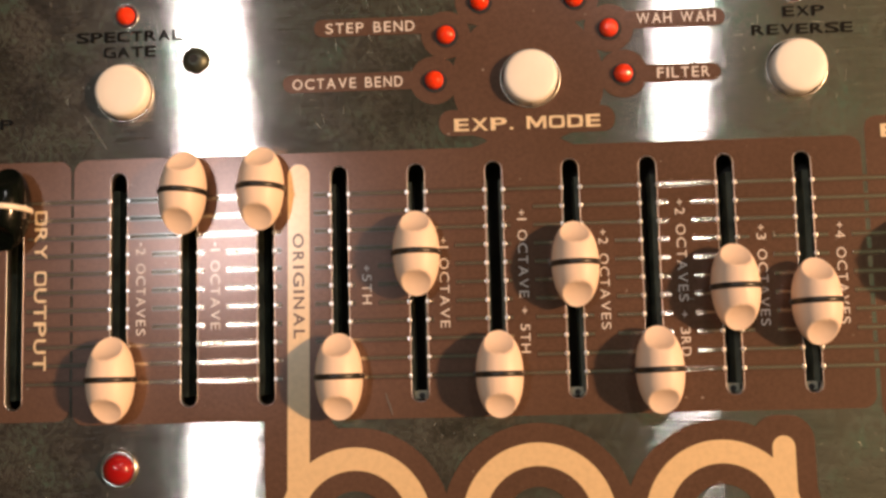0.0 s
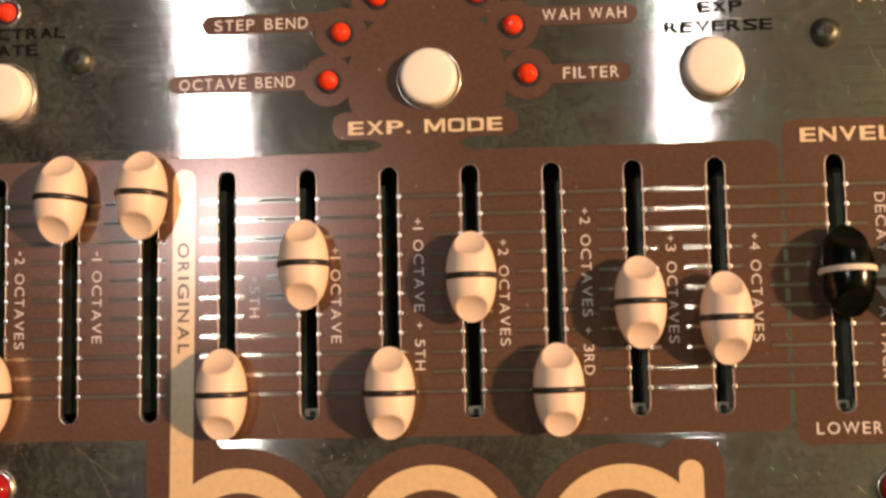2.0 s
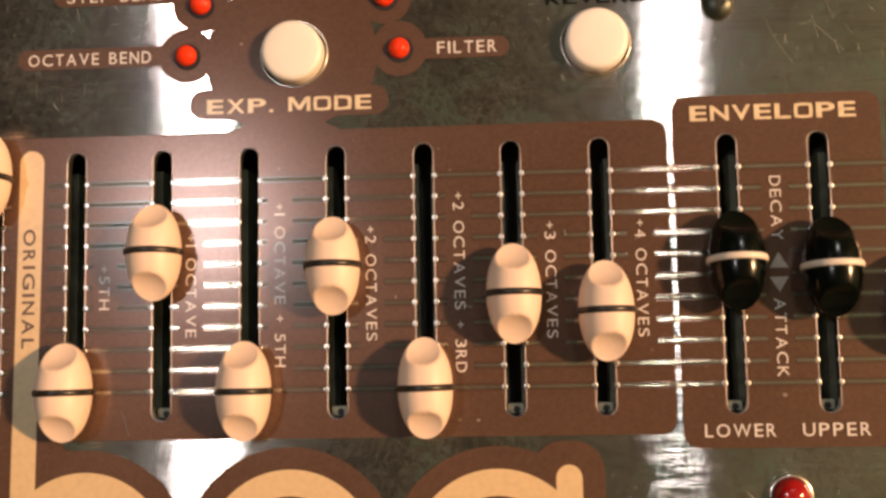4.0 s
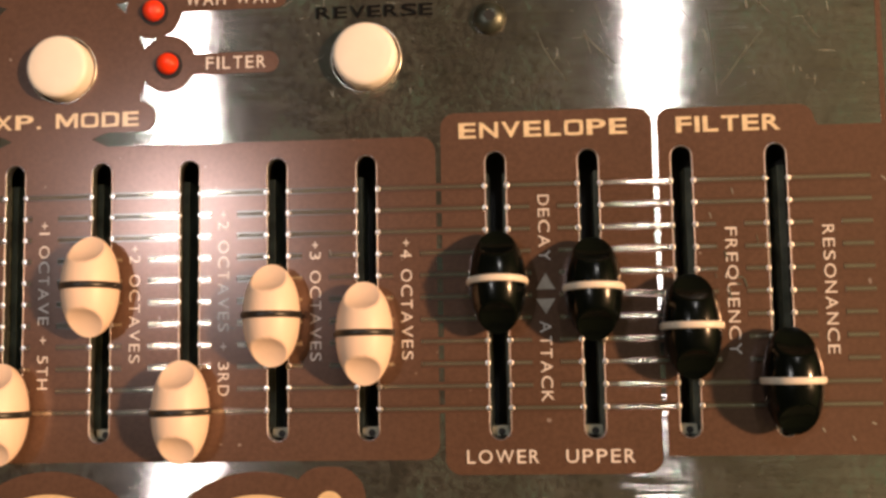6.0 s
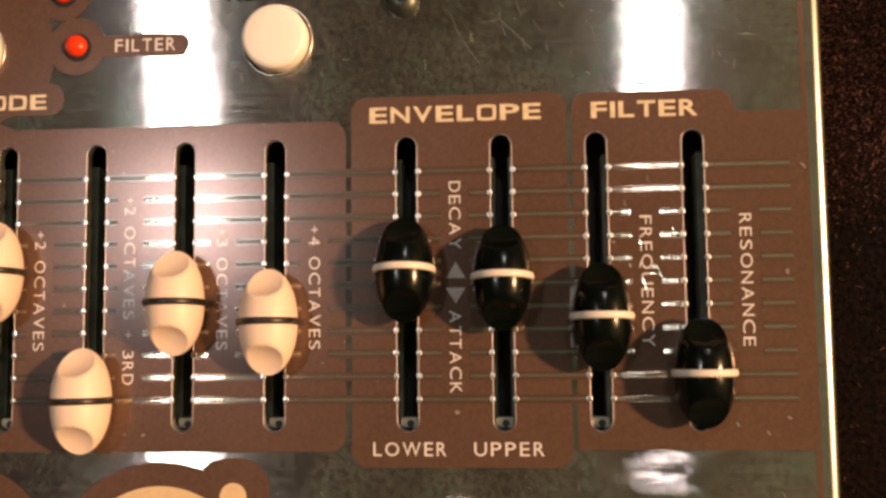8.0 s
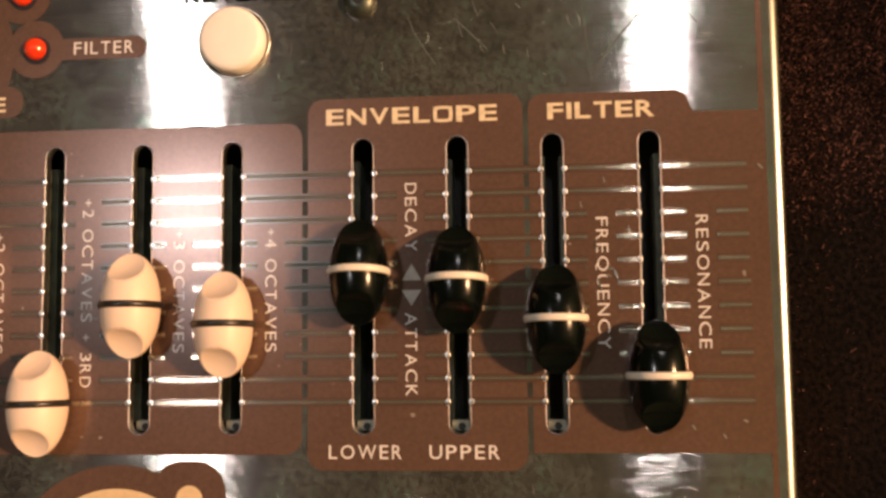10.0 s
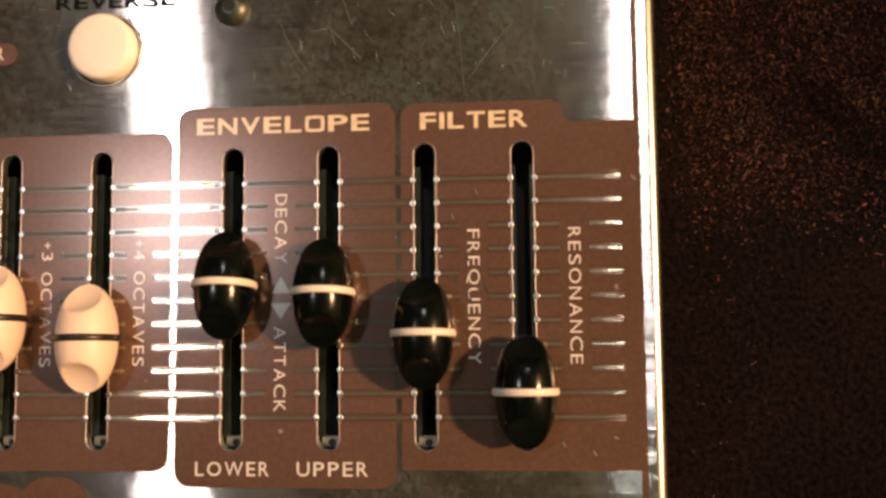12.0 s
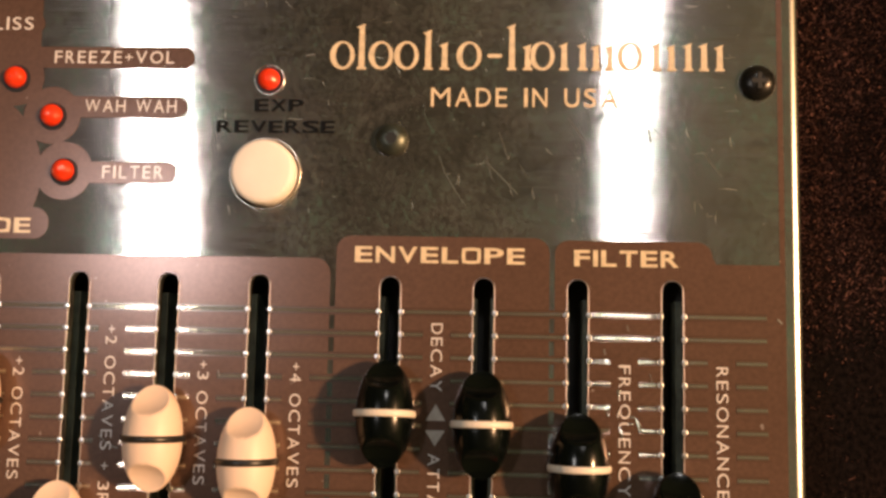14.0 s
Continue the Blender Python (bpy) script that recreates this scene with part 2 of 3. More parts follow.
def sheet(outer, holes, z, thick, chamfer=0.0):
    """A flat sheet in millimetres with holes through it; holes are functions of an extra radius. The top lies at z (metres)."""
    bm = bmesh.new()
    loops = []
    for pts, sign in [(outer, -1)] + [(h(chamfer), 1) for h in holes]:
        vs = [bm.verts.new((x * MM, y * MM, z)) for x, y in pts]
        loops.append(vs)
        for a, b in zip(vs, vs[1:] + vs[:1]):
            bm.edges.new((a, b))
    bmesh.ops.triangle_fill(bm, use_beauty=True, edges=bm.edges[:], normal=(0, 0, 1))
    for k, vs in enumerate(loops):
        rows = [vs]
        if k and chamfer:
            rows.append([bm.verts.new((x * MM, y * MM, z - chamfer * MM)) for x, y in holes[k - 1](0)])
        rows.append([bm.verts.new((v.co.x, v.co.y, z - thick)) for v in rows[-1]])
        for up, low in zip(rows, rows[1:]):
            n = len(up)
            for i in range(n):
                bm.faces.new((up[i], low[i], low[(i + 1) % n], up[(i + 1) % n]))
    bmesh.ops.recalc_face_normals(bm, faces=bm.faces)
    for f in bm.faces:
        if abs(f.normal.z) > 0.99 and f.normal.z < 0 and abs(f.calc_center_median().z - z) < 1e-6:
            f.normal_flip()
    return bm


# ---- the room ----
room = bmesh.new()
box(room, -2.9, 3.3, -2.9, 2.9, -0.05, 0.0)
floor = part("floor", room, CARPET, None)
tagged(floor, "dark brown carpet with short worn pile", "floor", "", "structure")
for name, q in (("wall_north", (-3.0, 3.4, 2.9, 3.0, -0.05, 2.4)), ("wall_south", (-3.0, 3.4, -3.0, -2.9, -0.05, 2.4)),
                ("wall_west", (-3.0, -2.9, -2.9, 2.9, -0.05, 2.4)), ("wall_east", (3.3, 3.4, -2.9, 2.9, -0.05, 2.4))):
    tagged(part(name, box(bmesh.new(), *q), WALL), "unseen plain wall, olive green for fill light", "wall", "", "structure")
tagged(part("ceiling", box(bmesh.new(), -3.0, 3.4, -3.0, 3.0, 2.4, 2.5), CEILING), "unseen plain dark olive ceiling", "ceiling", "", "structure")

# ---- the pedal ----
pedal = new("effects_pedal")
pedal.location = (0, 0, 0)
tagged(pedal, "brushed steel effects pedal with brown panels and ivory sliders on carpet", "effects pedal")

SLOT_R = 1.62
WHITE_X = (-44.5, -30.45, -15.2, -0.45, 14.75, 30.0, 45.0, 60.05, 74.85, 89.75)
BLACK_X = (110.95, 125.95, 140.85, 155.7)
SLOTS = [(-65.4, 0.1, -46.2)] + [(x, 0.1, -46.2) for x in WHITE_X + BLACK_X]


def slot_hole(x, y1, y0, grow=0.0):
    return lambda c: capsule(x, y0 + SLOT_R, x, y1 - SLOT_R, SLOT_R + grow + c)


def round_hole(x, y, r):
    return lambda c: circle(x, y, r + c, 48)


BUTTONS = ((-43.45, 16.5), (37.9, 16.5), (89.9, 16.7))
holes = [slot_hole(*s) for s in SLOTS] + [round_hole(x, y, 5.75) for x, y in BUTTONS]
outline = [(-92, 74), (-92, -125), (174.6, -125), (174.6, 74)]
part("face_plate", sheet(outline, holes, TOP, 1.5 * MM, 0.18), STEEL, pedal, "brushed steel face plate with fine scratches")



def lip(outer, tube, z):
    """A thin rounded rim round a hole."""
    bm = bmesh.new()
    n = len(outer)
    rows = []
    for k in range(n):
        (xa, ya), (xb, yb) = outer[k - 1], outer[(k + 1) % n]
        d = Vector((yb - ya, xa - xb)).normalized()
        rows.append([bm.verts.new(((outer[k][0] + d.x * tube * math.cos(radians(q))) * MM, (outer[k][1] + d.y * tube * math.cos(radians(q))) * MM, z + tube * math.sin(radians(q)) * MM))
                     for q in range(0, 360, 45)])
    for k in range(n):
        a, b = rows[k], rows[(k + 1) % n]
        for q in range(8):
            bm.faces.new((a[q], a[(q + 1) % 8], b[(q + 1) % 8], b[q]))
    bmesh.ops.recalc_face_normals(bm, faces=bm.faces)
    return bm


for s in SLOTS:
    part("slot_lip", lip(slot_hole(*s)(0.1), 0.075, TOP + 0.03 * MM), LIP, pedal, smooth=True)
for x, y in BUTTONS:
    part("hole_lip", lip(circle(x, y, 5.85, 48), 0.17, TOP + 0.03 * MM), EDGE, pedal, smooth=True)

# folded right-hand edge and the sides of the case
bm = bmesh.new()
path = [(174.6, 74), (174.6, -125)]
bend = [(0.0, 0.0)] + [(1.6 * math.sin(radians(a)), -1.6 + 1.6 * math.cos(radians(a))) for a in range(10, 91, 10)] + [(1.6, -41.0)]
grid = [[bm.verts.new(((x + 0.02 + dx) * MM, y * MM, TOP + dz * MM)) for dx, dz in bend] for x, y in path]
for a, b in zip(grid, grid[1:]):
    for k in range(len(bend) - 1):
        bm.faces.new((a[k], a[k + 1], b[k + 1], b[k]))
bmesh.ops.recalc_face_normals(bm, faces=bm.faces)
part("bent_edge", bm, EDGE, pedal, "polished rounded steel edge", smooth=True)
case = bmesh.new()
box(case, -91.9 * MM, 172.0 * MM, 72.5 * MM, 74 * MM, 0.002, TOP - 1.6 * MM)
box(case, -91.9 * MM, 172.0 * MM, -125 * MM, -123.5 * MM, 0.002, TOP - 1.6 * MM)
box(case, -92 * MM, -90.5 * MM, -123.4 * MM, 72.4 * MM, 0.002, TOP - 1.6 * MM)
part("case_wall", case, EDGE, pedal)
part("base_plate", box(bmesh.new(), -92 * MM, 173 * MM, -124 * MM, 73 * MM, 0.0, 0.0019), PITCH, pedal)

# brown painted panels; each layer a little over the last
level = [0.030]


def lay(name, outer, mat=PAINT, cut=(), z=None, label=""):
    level[0] += 0.004
    h = level[0] if z is None else z
    return part(name, sheet(outer, list(cut), TOP + h * MM, 0.02 * MM), mat, pedal, label)


cuts = [slot_hole(*s, 0.14) for s in SLOTS]
lay("dry_panel", rounded(-82, -54.2, -48.6, 2.9, (2.5, 2.5, 2.5, 2.5)), cut=cuts[:1], label="brown painted panel")
main = rounded(-53.6, 101.2, -49.4, 3.0, (2.6, 2.6, 2.6, 2.6))
lay("octave_panel", main, cut=cuts[1:11], label="brown painted panel")
lay("envelope_panel", rounded(102.1, 136.35, -51.8, 6.7, (2.4, 2.4, 2.6, 2.6)), cut=cuts[11:13], label="brown painted panel")
lay("filter_panel", [(137.2, -49.1), (173.3, -49.1), (173.3, 2.9), (162.6, 2.9)] + arc(159.6, 4.0, 2.4, 0, 90, 8) + arc(139.4, 4.2, 2.2, 90, 180, 8), cut=cuts[13:15], label="brown painted panel")

for y0, y1 in ((-124, -49.1), (2.9, 73)):
    lay("border_line", [(172.45, y0), (173.3, y0), (173.3, y1), (172.45, y1)], label="thin brown painted border")

LEDS = ((21.4, 25.9), (18.9, 16.8), (53.7, 26.1), (56.2, 16.8), (28.3, 32.5), (47.1, 32.5))
bx, by = 37.4, 16.1
lay("mode_disc", [(x, max(y, 8.0)) for x, y in circle(bx, by, 15.0, 64) if y > 3.0], cut=[round_hole(37.9, 16.5, 6.0)], label="brown painted disc")
lay("mode_field", [(24, 28), (24, 46), (51, 46), (51, 28)])
for x, y in LEDS:
    lay("led_patch", circle(x, y, 4.85))
lay("mode_pill", rounded(19.6, 54.2, 5.4, 10.6, (2.4, 2.4, 2.4, 2.4)), label="brown painted label field")
lay("mode_neck", [(25.0, 2.6), (46.8, 2.6), (44.4, 3.7), (43.2, 4.3), (44.6, 5.0), (47.5, 5.9), (24.6, 5.9), (28.0, 4.9), (29.2, 4.2), (27.6, 3.5)])
for x0, x1, y in ((-5.0, 21, 28.2), (-11.4, 18, 17.0), (54, 76.6, 27.6), (57, 75.2, 16.6), (48, 77.3, 36.0), (30, 51.5, 41.8)):
    lay("label_pill", capsule(x0 + 1.8, y, x1 - 1.8, y, 1.8), label="brown painted label field")

# the large cream shapes on a brown ground
STEM = (-10.8, -6.5)
ROUND_R, ROUND_IN, EDGE_R, EDGE_IN = 14.7, 10.3, 18.4, 6.4
CENTRES = ((1.7, -69.4), (36.8, -69.2), (71.5, -69.4))
for x, y in CENTRES:
    lay("brown_ring", circle(x, y, EDGE_R, 96), cut=[round_hole(x, y, EDGE_IN)], label="brown painted ring")
lay("brown_stem", [(-15.7, -49.2), (-15.7, -100), (-3.0, -100), (-3.0, -49.2)])
lay("brown_foot", [(-3.0, -49.2), (-3.0, -62), (4.5, -62), (4.5, -52.5), (1.5, -51.0), (-1.5, -51.0)])
lay("brown_tail", rounded(77.2, 89.1, -100, -50.3, (5.0, 5.0, 0, 0)))
for x, y in CENTRES:
    lay("cream_ring", circle(x, y, ROUND_R, 96), CREAM, [round_hole(x, y, ROUND_IN)], label="cream painted ring")
lay("cream_stem", [(STEM[0] - 1.0, -100), (STEM[1] - 1.0, -100)] + arc(-8.4, -1.4, 2.15, 0, 180, 10), CREAM, label="cream painted stripe")
lay("cream_tail", [(81.1, -100), (85.4, -100)] + arc(83.25, -56.3, 2.15, 0, 180, 10), CREAM, label="cream painted stripe")

# bare steel scale lines, broken where the lettering stands
LINES = [-5.45 - 3.585 * k for k in range(11)]
LINE_Z = 0.135
LABELS = ((-40.0, "-2 OCTAVES", -13.9, -32.2), (-25.15, "-1 OCTAVE", -14.3, -31.4), (4.75, "+5TH", -19.6, -27.2), (19.9, "+1 OCTAVE", -14.6, -32.2),
          (35.3, "+1 OCTAVE + 5TH", -9.6, -37.4), (50.9, "+2 OCTAVES", -13.9, -33.3), (65.9, "+2 OCTAVES + 3RD", -8.5, -38.8),
          (81.2, "+3 OCTAVES", -13.9, -33.4), (96.2, "+4 OCTAVES", -13.9, -33.4), (118.6, "DECAY", -7.2, -17.9), (118.5, "ATTACK", -27.6, -40.4),
          (148.2, "FREQUENCY", -13.2, -33.4), (163.3, "RESONANCE", -13.2, -33.5))
broken = [(x - 2.2, x + 2.2, y1 + 0.9, y0 - 0.9) for x, _, y1, y0 in LABELS] + [(116.4, 120.8, -18, -27)]
stops = [(x - SLOT_R - 0.2, x + SLOT_R + 0.2, 5, -60) for x, *_ in SLOTS]


def scale_line(y, x0, x1):
    gaps = sorted((a, b) for a, b, up, low in broken + stops if low < y < up)
    at = x0
    for a, b in gaps:
        if b <= at or a >= x1:
            continue
        if a - at > 0.4:
            yield at, a
        at = b
    if x1 - at > 0.4:
        yield at, x1


def bloom_strip(a, b, y):
    """A shiny strip added along both sides of a bare line to imitate bloomed glare, in millimetres."""
    bm = bmesh.new()
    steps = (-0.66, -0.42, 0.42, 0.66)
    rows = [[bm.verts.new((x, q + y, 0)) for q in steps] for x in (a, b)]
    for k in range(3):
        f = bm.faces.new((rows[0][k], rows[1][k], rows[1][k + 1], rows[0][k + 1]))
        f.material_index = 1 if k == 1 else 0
    for v in bm.verts:
        v.co = Vector((v.co.x * MM, v.co.y * MM, TOP + 0.105 * MM))
    bmesh.ops.recalc_face_normals(bm, faces=bm.faces)
    for f in bm.faces:
        if f.normal.z < 0:
            f.normal_flip()
    bmesh.ops.solidify(bm, geom=bm.faces[:], thickness=0.03 * MM)
    me = mesh_of("line_bloom", bm, BLOOM_RIM)
    me.materials.append(BLOOM_CORE)
    return me


bead = mesh_of("line_end", lathe(bmesh.new(), [(0.47 * MM, -0.06 * MM), (0.45 * MM, 0.03 * MM), (0.33 * MM, 0.052 * MM), (0.17 * MM, 0.066 * MM), (0, 0.07 * MM)], 16), BEAD, True)
for k, y in enumerate(LINES):
    for x0, x1 in ((-63.0, -12.0), (-5.5, 170.3)):
        for a, b in scale_line(y, x0, x1):
            if b < -54 and a > -62:
                continue
            bm = box(bmesh.new(), a * MM, b * MM, (y - 0.2) * MM, (y + 0.2) * MM, TOP + 0.02 * MM, TOP + LINE_Z * MM)
            line = part("scale_line", bm, BARE, pedal)
            part("line_bloom", bloom_strip(a, b, y), None, line)
            for x in (a, b):
                if any(abs(x - q) < 0.01 for s in stops for q in s[:2]):
                    part("line_end", bead, None, line, "", pose(x * MM, y * MM, TOP + 0.1 * MM))


# ---- lettering ----
WIDE = {"I": 0.27, "M": 1.25, "W": 1.35, ".": 0.24, "L": 0.86, "T": 0.98, "E": 0.92, "F": 0.88, " ": 0.5}
PLAIN = {"O": 0.86, "C": 0.80, "G": 0.84, "Q": 0.86, "M": 0.92, "W": 1.12, "I": 0.17, "E": 0.54, "F": 0.52, "L": 0.52, "S": 0.58, "T": 0.62,
         "R": 0.60, "B": 0.60, "P": 0.58, "A": 0.78, "V": 0.76, "+": 0.50, "-": 0.30, "1": 0.13, "2": 0.54, "3": 0.54, "4": 0.58, "5": 0.54, " ": 0.36}
SPAN = {"+": (0.22, 0.78), "-": (0.42, 0.58), ".": (0.0, 0.22), "Q": (-0.12, 1.0)}
glyphs = {}
# the broad M of the headings, with upright sides
BROAD_M = ((0, 0), (0.17, 0), (0.17, 0.66), (0.42, 0.1), (0.58, 0.1), (0.83, 0.66), (0.83, 0), (1, 0), (1, 1), (0.78, 1), (0.5, 0.4), (0.22, 1), (0, 1))


def glyph(char, bold, square):
    """One letter of the built-in font, brought to a unit box; square: its round strokes drawn towards the corners."""
    key = (char, bold, square)
    if key not in glyphs:
        curve = bpy.data.curves.new("glyph", "FONT")
        curve.body, curve.resolution_u, curve.offset = char, 4, bold
        tmp = bpy.data.objects.new("glyph", curve)
        scene.collection.objects.link(tmp)
        me = bpy.data.meshes.new_from_object(tmp.evaluated_get(bpy.context.evaluated_depsgraph_get()))
        bpy.data.objects.remove(tmp)
        co = np.array([v.co[:2] for v in me.vertices])
        lo, hi = co.min(0), co.max(0)
        p = 2 * (co - lo) / (hi - lo) - 1
        if square and char in "OCGDQS":
            far = np.maximum(np.abs(p).max(1), 1e-6)
            pull = (np.hypot(p[:, 0], p[:, 1]) / far) ** (0.75 if char != "S" else 0.4)
            pull = np.where((char == "D") & (p[:, 0] < 0), 1.0, pull)
            p = np.clip(p * pull[:, None], -1, 1)
        glyphs[key] = ((p + 1) / 2, [tuple(f.vertices) for f in me.polygons])
        bpy.data.meshes.remove(me)
    return glyphs[key]


def lettering(words, mat, x0, x1, y0, y1, down=False, wide=False, bold=0.0, z=0.22):
    """Words fitted letter by letter into a box, in millimetres; down: read from top to bottom."""
    table, usual, gap = (WIDE, 1.0, 0.17) if wide else (PLAIN, 0.70, 0.22)
    verts, faces, at = [], [], 0.0
    for char in words:
        w = table.get(char, usual)
        if char != " ":
            p, polys = (BROAD_M, [tuple(range(len(BROAD_M)))]) if wide and char == "M" else glyph(char, 0.0 if char in "MW" else bold, wide)
            low, high = SPAN.get(char, (0.0, 1.0))
            faces += [tuple(i + len(verts) for i in f) for f in polys]
            verts += [(at + w * u, low + (high - low) * v) for u, v in p]
        at += w + gap
    uv = np.array(verts)
    u, v = uv[:, 0] / (at - gap), uv[:, 1]
    co = np.zeros((len(uv), 3))
    if down:
        co[:, 0], co[:, 1] = x0 + v * (x1 - x0), y1 - u * (y1 - y0)
    else:
        co[:, 0], co[:, 1] = x0 + u * (x1 - x0), y0 + v * (y1 - y0)
    co *= MM
    co[:, 2] = TOP + z * MM
    me = bpy.data.meshes.new("lettering")
    me.from_pydata(co.tolist(), [], faces)
    me.materials.append(mat)
    return part("lettering", me, mat, pedal)


for x, words, y1, y0 in LABELS:
    lettering(words, PALE, x - 0.9, x + 0.9, y0, y1, True, False, -0.004)
lettering("ORIGINAL", ink("brown_ink", (0.13, 0.075, 0.055), 0.5, 0.75, 0.4), -9.75, -7.55, -33.6, -13.0, True, False, 0.016)
lettering("DRY OUTPUT", GOLD, -61.4, -58.9, -38.6, -7.0, True, True, 0.012)
for words, mat, x0, x1, y0, y1 in (
        ("SPECTRAL", DARK, -53.2, -31.7, 27.0, 29.1), ("GATE", DARK, -47.7, -37.1, 23.8, 25.9), ("CLIP", DARK, -75.8, -66.1, 9.8, 11.8),
        ("STEP BEND", PALE, -2.6, 15.2, 27.0, 29.1), ("OCTAVE BEND", PALE, -9.4, 12.6, 15.8, 17.9),
        ("WAH WAH", PALE, 59.3, 74.7, 26.7, 28.8), ("FILTER", PALE, 62.8, 73.0, 15.6, 17.7), ("FREEZE+VOL", PALE, 53.6, 73.9, 35.0, 37.1),
        ("GLISS", PALE, 40.2, 49.6, 40.7, 42.9), ("EXP.", GOLD, 22.6, 34.3, 6.3, 8.8), ("MODE", GOLD, 36.9, 51.3, 6.35, 8.85),
        ("EXP", DARK, 87.8, 95.9, 27.1, 29.1), ("REVERSE", DARK, 81.6, 101.2, 23.5, 25.5),
        ("MADE IN USA", GOLD, 116.8, 147.1, 28.1, 31.2), ("LOWER", PALE, 105.5, 116.9, -50.0, -47.9), ("UPPER", PALE, 121.2, 132.0, -50.0, -47.9),
        ("ENVELOPE", GOLD, 105.1, 132.4, 2.4, 5.0), ("FILTER", GOLD, 140.2, 156.7, 2.3, 4.9)):
    plain = mat is PALE or words == "MADE IN USA"
    lettering(words, mat, x0, x1, y0, y1, False, not plain, 0.004 if plain else 0.024 if mat is GOLD else 0.012)
for pts in ([(117.1, -22.5), (120.2, -22.5), (118.65, -19.9)], [(118.6, -26.5), (120.15, -24.0), (117.05, -24.0)]):
    part("triangle_mark", sheet(pts, [], TOP + 0.16 * MM, 0.02 * MM), GREYINK, pedal)
# the maker's mark, as plain rings and upright strokes in its colour


def oval(x, y, rx, ry):
    return lambda c: [(x + (rx + c) * math.cos(2 * math.pi * k / 28), y + (ry + c) * math.sin(2 * math.pi * k / 28)) for k in range(28)]


for x in (102.0, 108.4, 112.6, 122.9, 134.8, 149.0):
    part("maker_ring", sheet(oval(x, 36.6, 2.05, 2.4)(0), [oval(x + 0.12, 36.65, 1.22, 2.0)], TOP + 0.13 * MM, 0.02 * MM), GOLD, pedal)
for x, y in ((105.2, 42.0), (116.2, 41.0), (118.9, 38.9), (129.9, 42.0), (132.5, 38.6), (138.4, 38.9), (141.4, 38.9), (143.6, 38.6), (145.8, 38.6),
             (153.3, 38.9), (155.7, 38.6), (158.4, 38.9), (160.9, 38.9), (163.4, 38.6)):
    stroke = part("maker_stroke", sheet([(x - 0.5, 34.3), (x + 0.5, 34.3), (x + 0.42, y - 0.5), (x + 0.55, y), (x - 0.9, y - 0.6), (x - 0.42, y - 0.9)], [], TOP + 0.13 * MM, 0.02 * MM), GOLD, pedal)
    part("maker_foot", sheet(capsule(x - 0.6, 34.42, x + 0.6, 34.42, 0.2, 6), [], TOP + 0.135 * MM, 0.02 * MM), GOLD, stroke)
part("maker_stroke", sheet(capsule(126.2, 36.6, 128.0, 36.6, 0.32), [], TOP + 0.13 * MM, 0.02 * MM), GOLD, pedal)

# hairline scratches and chips
SCRATCH = material("scratched_steel", (0.21, 0.21, 0.19), 0.5, 0.6)
for x0, y0, x1, y1, w in ((8.0, -44.6, 9.3, -48.6, 0.07), (-51.5, 12.0, -47.0, 5.2, 0.07), (64.6, -26.0, 66.4, -27.6, 0.07), (66.4, -27.6, 67.8, -28.0, 0.1),
                          (83.6, -15.4, 83.8, -16.2, 0.1), (148.6, -7.0, 148.8, -7.8, 0.08), (145.0, -10.8, 145.2, -11.6, 0.09), (172.0, -5.6, 172.6, -6.2, 0.12),
                          (-29.0, -50.6, -21.0, -56.5, 0.05), (-26.0, -53.0, -20.0, -64.0, 0.05), (139.0, 26.5, 143.0, 21.0, 0.03), (128.0, 24.0, 129.5, 19.5, 0.03),
                          (126.0, 20.0, 127.0, 16.0, 0.03), (152.5, 25.0, 156.0, 21.5, 0.03), (152.0, 24.5, 152.3, 22.6, 0.12), (96.0, 36.5, 97.4, 36.7, 0.12),
                          (76.0, 26.0, 77.6, 27.0, 0.06), (161.0, -45.0, 161.3, -45.5, 0.14), (168.6, -44.2, 169.0, -44.4, 0.16), (165.5, -46.3, 165.8, -46.8, 0.14)):
    part("scratch", sheet(capsule(x0, y0, x1, y1, w, 4), [], TOP + 0.16 * MM, 0.01 * MM), SCRATCH, pedal)
# bright chips in the paint round the lettering
for x0, y0, x1, y1, w in ((147.2, -17.1, 147.4, -17.9, 0.13), (149.1, -21.2, 149.7, -21.2, 0.16), (148.8, -22.2, 149.4, -22.3, 0.12), (147.5, -22.8, 147.9, -24.5, 0.14),
                          (150.0, -21.5, 150.4, -22.7, 0.14), (152.2, -14.6, 152.5, -16.1, 0.06), (145.5, -20.5, 145.7, -21.2, 0.07)):
    part("paint_chip", sheet(capsule(x0, y0, x1, y1, w, 4), [], TOP + 0.235 * MM, 0.01 * MM), BARE, pedal)
